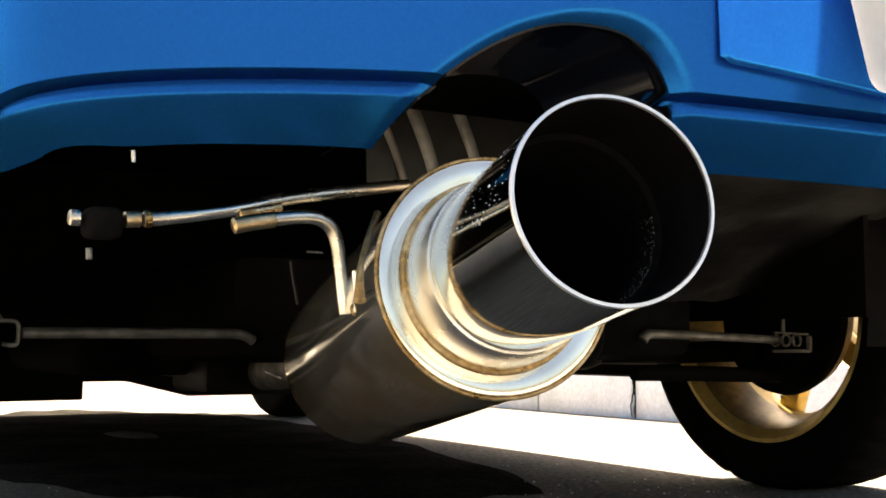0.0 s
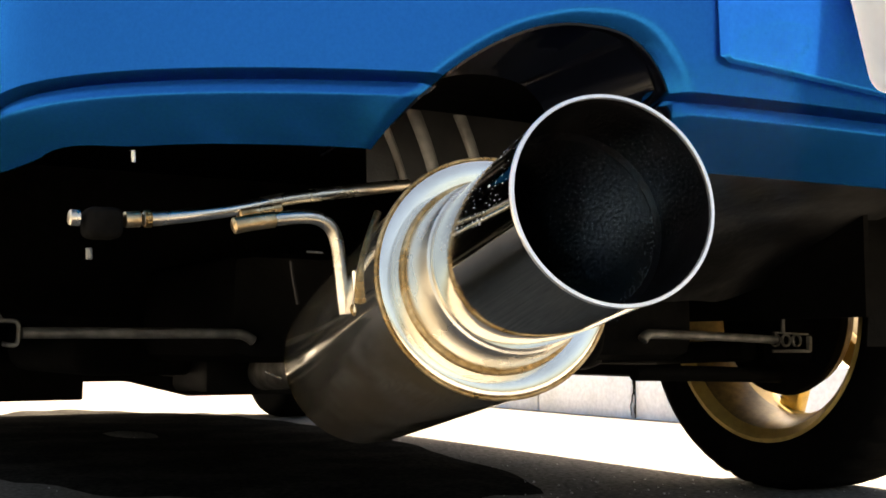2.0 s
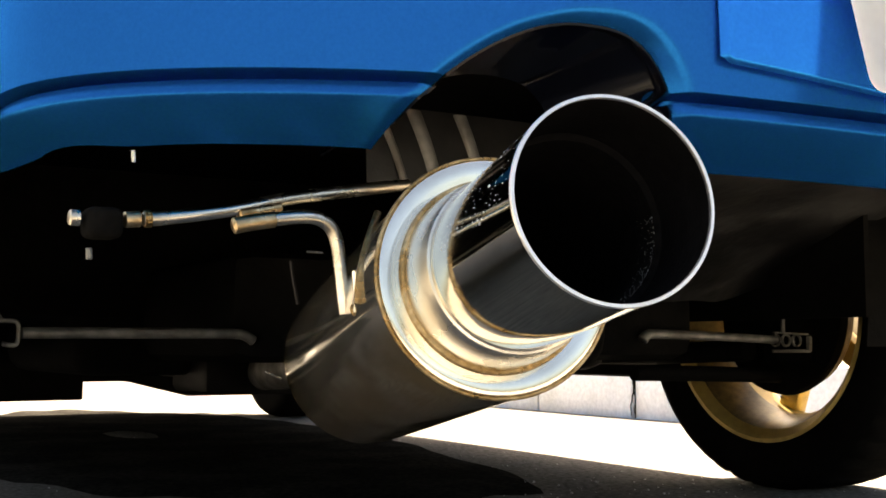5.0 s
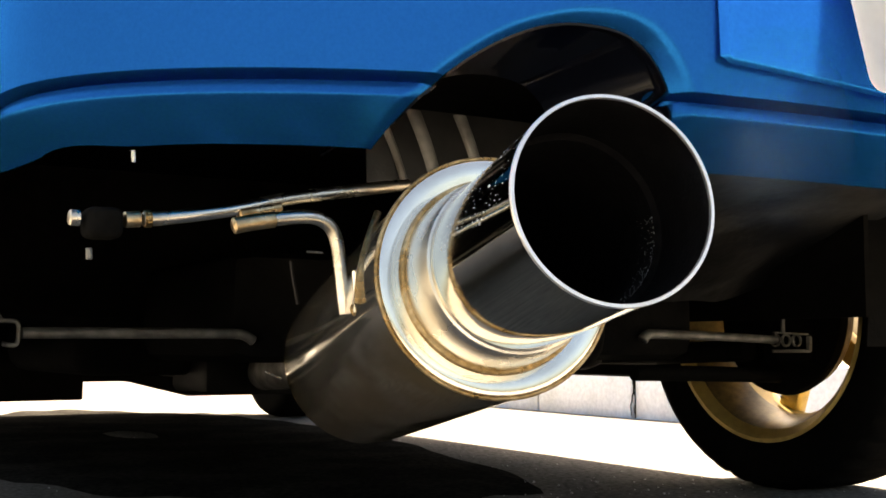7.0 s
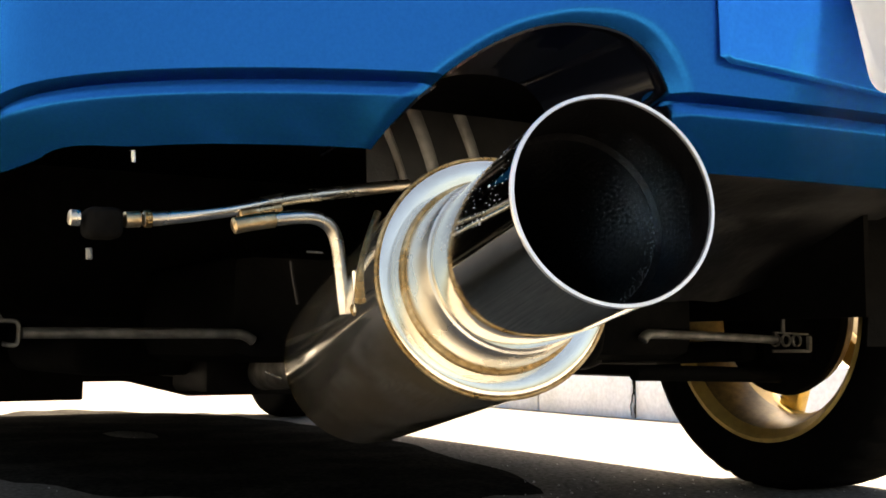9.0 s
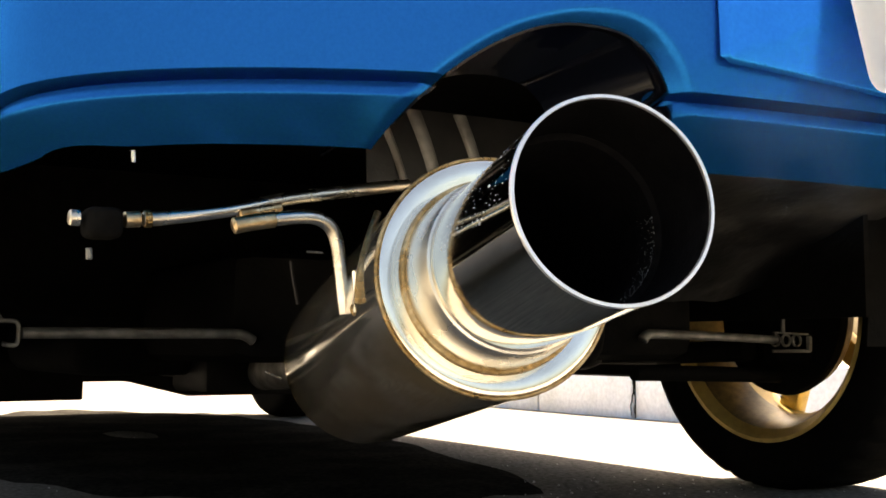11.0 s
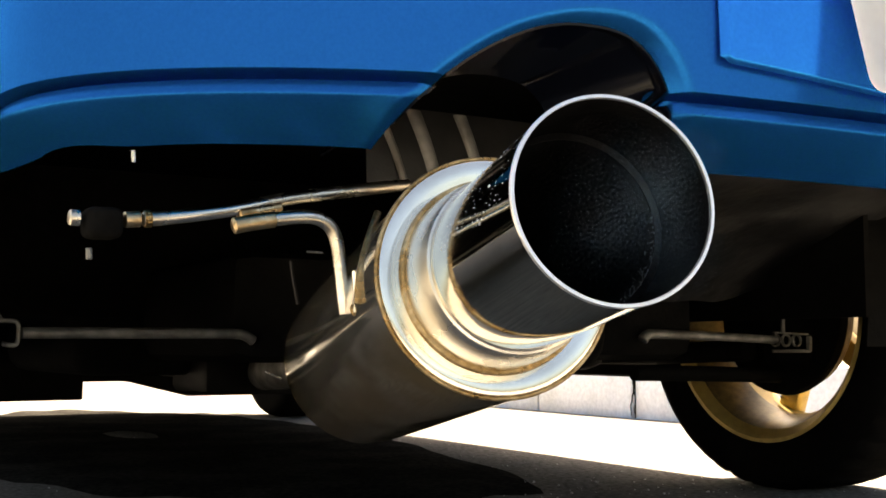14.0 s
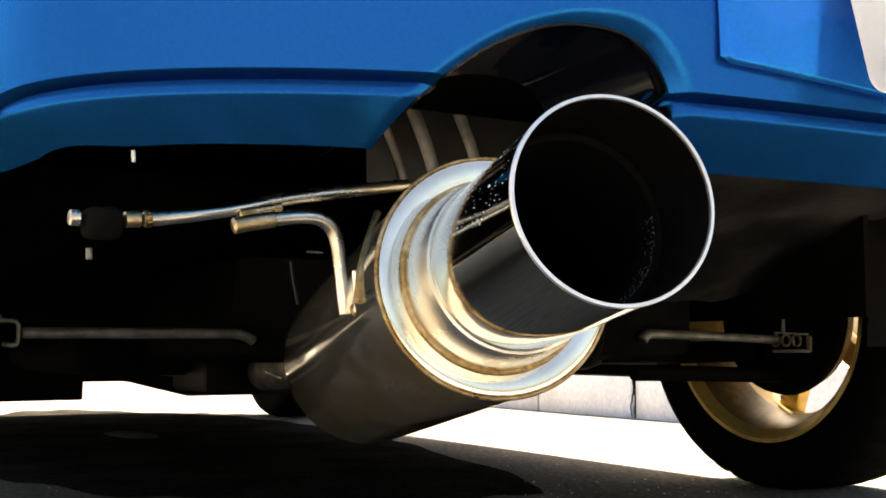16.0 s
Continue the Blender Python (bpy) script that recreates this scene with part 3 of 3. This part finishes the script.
def build_hangers():
    def rod(name, pts, r, mat=ROD, label="", **k):
        return part(name, tube(in_muffler(pts), r, 16, **k), mat, muffler, label)
    main = rod("hanger_rod", [(-0.682, -0.72, 0.3443), (-0.6626, -0.72, 0.3464), (-0.621, -0.72, 0.3538), (-0.577, -0.72, 0.3648), (-0.531, -0.72, 0.3735), (-0.46, -0.70, 0.387)], 0.0050, label="heat-tinted steel hanger rod")
    rod("collar_stop", [(-0.681, -0.72, 0.3444), (-0.6755, -0.72, 0.345)], 0.0063, WELD)
    rod("rod_end", [(-0.695, -0.72, 0.3432), (-0.683, -0.72, 0.3443)], 0.0057, TAN)
    rod("sleeve", [(-0.612, -0.722, 0.3518), (-0.596, -0.722, 0.3553), (-0.579, -0.722, 0.3592)], 0.0042, TAN)
    rod("bent_rod", [(-0.629, -0.76, 0.339), (-0.6, -0.76, 0.3448), (-0.58, -0.76, 0.3478), (-0.5665, -0.76, 0.3474), (-0.556, -0.76, 0.3415), (-0.5505, -0.76, 0.329), (-0.547, -0.76, 0.305), (-0.5435, -0.76, 0.2785)], 0.0051, label="bent steel hanger rod welded to the canister")
    rod("rod_sleeve", [(-0.630, -0.76, 0.3386), (-0.615, -0.76, 0.342), (-0.599, -0.76, 0.345)], 0.0058, TAN)
    rod("prong", [(-0.5505, -0.79, 0.309), (-0.5495, -0.79, 0.295), (-0.549, -0.79, 0.279)], 0.0027, CAP)
    rod("prong", [(-0.528, -0.78, 0.352), (-0.543, -0.795, 0.33), (-0.5545, -0.806, 0.305), (-0.557, -0.808, 0.284)], 0.0028, WELD)
    part("weld_bead", turned(lathe([(0.0, 0.0035), (0.004, 0.0025), (0.006, 0), (0.004, -0.0025), (0, -0.0035)], 20), Matrix.Translation(in_muffler([(-0.5465, -0.787, 0.2815)])[0])), WELD, muffler)
    block_m = TIP.inverted() @ CAR
    part("rubber_hanger", turned(block(-0.7225, -0.697, -0.733, -0.707, 0.329, 0.3505, 0.006, 3), block_m), RUBBER, muffler, "black rubber hanger block")
    rod("bolt_tip", [(-0.7325, -0.722, 0.3424), (-0.7245, -0.722, 0.3424)], 0.0056, ROD, steps=0)
    rod("bolt_tip", [(-0.7185, -0.722, 0.3225), (-0.718, -0.722, 0.3145)], 0.0022, ARM, steps=0)
    rod("stud", [(-0.6892, -0.72, 0.3925), (-0.6886, -0.72, 0.3838)], 0.0017, ROD, steps=0)
    rod("cotter_pin", [(-0.5745, -0.76, 0.3232), (-0.562, -0.76, 0.3228)], 0.0007, ARM, steps=0)


def build_clips():
    """Small fixings under the car."""
    clip = [(0.305, -0.13, 0.338), (0.325, -0.13, 0.345), (0.35, -0.13, 0.343), (0.372, -0.13, 0.336), (0.35, -0.13, 0.333), (0.32, -0.13, 0.334)]
    part("cable_clip", tube(clip, 0.0016, 8), ARM, car)
    part("cable_clip", tube([(0.5, -0.2, 0.352), (0.52, -0.2, 0.356), (0.55, -0.2, 0.36)], 0.0022, 8), ARM, car)
    part("split_pin", tube([(-0.502, -0.5, 0.2325), (-0.494, -0.5, 0.229), (-0.486, -0.5, 0.2255)], 0.0011, 8), CAP, car)
    part("brake_cable", tube([(-0.478, -0.5, 0.337), (-0.475, -0.5, 0.318), (-0.47, -0.5, 0.296)], 0.0016, 8), SHIELD, car)
    part("shield_edge", tube([(-0.215, 0.1, 0.187), (-0.2, 0.1, 0.1855), (-0.18, 0.1, 0.187)], 0.0035, 8), ROD, car)


def build_gravel():
    rng = random.Random(7)
    bm = bmesh.new()
    for k in range(700):
        q = rng.uniform(0.0006, 0.0020) * (1 if rng.random() < 0.9 else 1.7)
        p = CAR @ Vector((rng.gauss(0.35, 0.35), rng.uniform(-0.2, 1.8), 0))
        m = Matrix.Translation((p.x, p.y, 0.001 + q * 0.4)) @ Matrix.Rotation(rng.random() * 6, 4, "Z") @ Matrix.Diagonal((q, q * rng.uniform(0.6, 1.2), q * 0.7, 1))
        bmesh.ops.create_icosphere(bm, subdivisions=1, radius=1, matrix=m)
    tagged(part("gravel", bm, CONCRETE, None, smooth=False), "pale grit scattered on the asphalt", "gravel", kind="stuff")


build_muffler()
build_hangers()
build_clips()
build_gravel()


# ---- smoke ----
def smoke_material(name, strength):
    m = bpy.data.materials.new(name)
    m.use_nodes = True
    n, k = m.node_tree.nodes, m.node_tree.links
    n.remove(n["Principled BSDF"])
    out = n["Material Output"]
    uv, co, info = n.new("ShaderNodeUVMap"), n.new("ShaderNodeTexCoord"), n.new("ShaderNodeObjectInfo")
    grad = n.new("ShaderNodeTexGradient")
    grad.gradient_type = "QUADRATIC_SPHERE"
    k.new(uv.outputs[0], grad.inputs[0])
    shift = n.new("ShaderNodeVectorMath")
    shift.operation = "MULTIPLY_ADD"
    k.new(info.outputs["Random"], shift.inputs[0])
    shift.inputs[1].default_value = (7, 13, 5)
    k.new(co.outputs["Object"], shift.inputs[2])
    cloud = n.new("ShaderNodeTexNoise")
    cloud.inputs["Scale"].default_value, cloud.inputs["Detail"].default_value, cloud.inputs["Distortion"].default_value = 13, 5, 0.4
    k.new(shift.outputs[0], cloud.inputs["Vector"])
    edge = n.new("ShaderNodeMapRange")
    edge.inputs["From Min"].default_value, edge.inputs["From Max"].default_value = 0.36, 0.72
    k.new(cloud.outputs["Fac"], edge.inputs["Value"])
    mul, amount = n.new("ShaderNodeMath"), n.new("ShaderNodeMath")
    mul.operation = amount.operation = "MULTIPLY"
    k.new(grad.outputs["Fac"], mul.inputs[0])
    k.new(edge.outputs[0], mul.inputs[1])
    k.new(mul.outputs[0], amount.inputs[0])
    amount.inputs[1].default_value = strength
    amount.use_clamp = True
    clear, solid, back, both, mix = (n.new("ShaderNodeBsdfTransparent"), n.new("ShaderNodeBsdfDiffuse"), n.new("ShaderNodeBsdfTranslucent"),
                                     n.new("ShaderNodeMixShader"), n.new("ShaderNodeMixShader"))
    solid.inputs["Color"].default_value = back.inputs["Color"].default_value = (0.42, 0.7, 0.97, 1)
    k.new(solid.outputs[0], both.inputs[1])
    k.new(back.outputs[0], both.inputs[2])
    k.new(amount.outputs[0], mix.inputs[0])
    k.new(clear.outputs[0], mix.inputs[1])
    k.new(both.outputs[0], mix.inputs[2])
    k.new(mix.outputs[0], out.inputs["Surface"])
    return m


SMOKE = {"thin": smoke_material("thin_smoke", 0.09), "dense": smoke_material("dense_smoke", 0.34), "burst": smoke_material("burst_smoke", 0.5)}


def build_puff(rng, kind):
    """A puff of crossing, curled sheets that fade to their edges."""
    bm = bmesh.new()
    layer = bm.loops.layers.uv.new("UVMap")
    for k in range(3):
        a, b = rng.uniform(0.05, 0.066), rng.uniform(0.05, 0.066)
        m = Matrix.Translation([rng.uniform(-0.012, 0.012) for i in range(2)] + [rng.uniform(-0.03, 0.03)])
        m = m @ Euler((rng.uniform(-0.5, 0.5), rng.uniform(-0.5, 0.5), rng.uniform(0, 3))).to_matrix().to_4x4()
        bend, n = rng.uniform(-4, 4), 8
        grid = [[bm.verts.new(m @ Vector((a * (2 * i / n - 1), b * (2 * j / n - 1), bend * (a * (2 * i / n - 1)) ** 2 + 0.006 * math.sin(i * 1.3 + j + k))))
                 for j in range(n + 1)] for i in range(n + 1)]
        for i in range(n):
            for j in range(n):
                if math.hypot(2 * i + 1 - n, 2 * j + 1 - n) > n + 0.6:
                    continue
                face = bm.faces.new((grid[i][j], grid[i + 1][j], grid[i + 1][j + 1], grid[i][j + 1]))
                for loop, (p, q) in zip(face.loops, ((i, j), (i + 1, j), (i + 1, j + 1), (i, j + 1))):
                    loop[layer].uv = (2 * p / n - 1, 2 * q / n - 1)
    puff = part("smoke_puff", bm, SMOKE[kind])
    label = "thin wisp of grey exhaust smoke" if kind == "thin" else "dense puff of blue-grey exhaust smoke"
    return tagged(puff, label + " from the tip", "smoke", "exhaust smoke")


# times at which puffs leave the tip
THIN = (0.45, 0.6, 0.95, 1.02, 1.9, 2.0, 2.15, 3.92, 3.97, 4.05, 4.12, 4.2, 4.6, 5.2, 5.9, 6.2, 6.65, 6.9, 7.1, 7.3, 7.75, 7.95, 8.2, 8.85, 9.0, 9.1, 9.2, 9.9, 10.5, 10.9,
        11.05, 11.12, 11.16, 11.2, 11.25, 11.3, 11.36, 11.5, 11.7, 12.1, 12.5, 13.0, 13.6, 14.0, 14.1, 14.2, 14.28, 14.4, 15.1, 15.7)
DENSE = (0.8, 0.87, 2.1, 2.25, 2.38, 2.5, 2.58, 3.3, 3.42, 3.6, 3.7,
         3.72, 3.8, 3.9, 7.3, 7.57, 7.61)
BURST = tuple(round(2.56 + 0.0135 * k, 4) for k in range(44)) + (3.16, 3.2, 3.25, 3.31, 3.38)
rng_smoke = random.Random(21)
PUFFS = []
for kind, times in (("thin", THIN), ("dense", DENSE), ("burst", BURST)):
    for leave in times:
        PUFFS.append((build_puff(rng_smoke, kind), leave, 1.5 if kind == "burst" else 1.0, Vector((rng_smoke.uniform(-0.3 if kind == "burst" else 0.04, 1.1), rng_smoke.uniform(0.15, 0.45), rng_smoke.uniform(0.05, 1.0) if kind == "dense" else rng_smoke.uniform(-0.1, 1.25 if kind == "burst" else 0.7))), rng_smoke.uniform(-50, 50)))


def motions():
    """The smoke: each puff waits in the canister, leaves by the tip and drifts off."""
    turn = TIP.to_3x3().to_4x4()
    base = TIP.translation
    for puff, leave, speed, drift, spin in PUFFS:
        way = (AXIS * 0.22 + drift).normalized()

        def at(along, out, angle, rise=0.0):
            return Matrix.Translation(base + AXIS * along + side_axis * 0.032 * min(max(along + 0.42, 0) / 0.39, 1) + way * out + Vector((0, 0, rise))) @ turn @ pose(0, 0, 0, angle * 0.5, 0, angle)
        rows = [(0.0, at(-0.42, 0, 0))] if leave > 0.3 else []
        rows += [(leave - 0.12, at(-0.42, 0, 0)), (leave, at(-0.03, 0, spin * 0.1)), (leave + 0.1, at(0.02, 0.06 * speed, spin * 0.3)), (leave + 0.35, at(0.03, 0.2 * speed, spin * 0.6)),
                 (leave + 1.0, at(0.03, 0.65, spin * 0.9, 0.05)), (leave + 3.0, at(0.03, 1.8, spin, 0.7))]
        rows = [r for r in rows if r[0] <= 15.9]
        last = rows[-1][1].copy()
        last.translation += way * 0.05
        walk(puff, rows + [(16.0, last)])


motions()
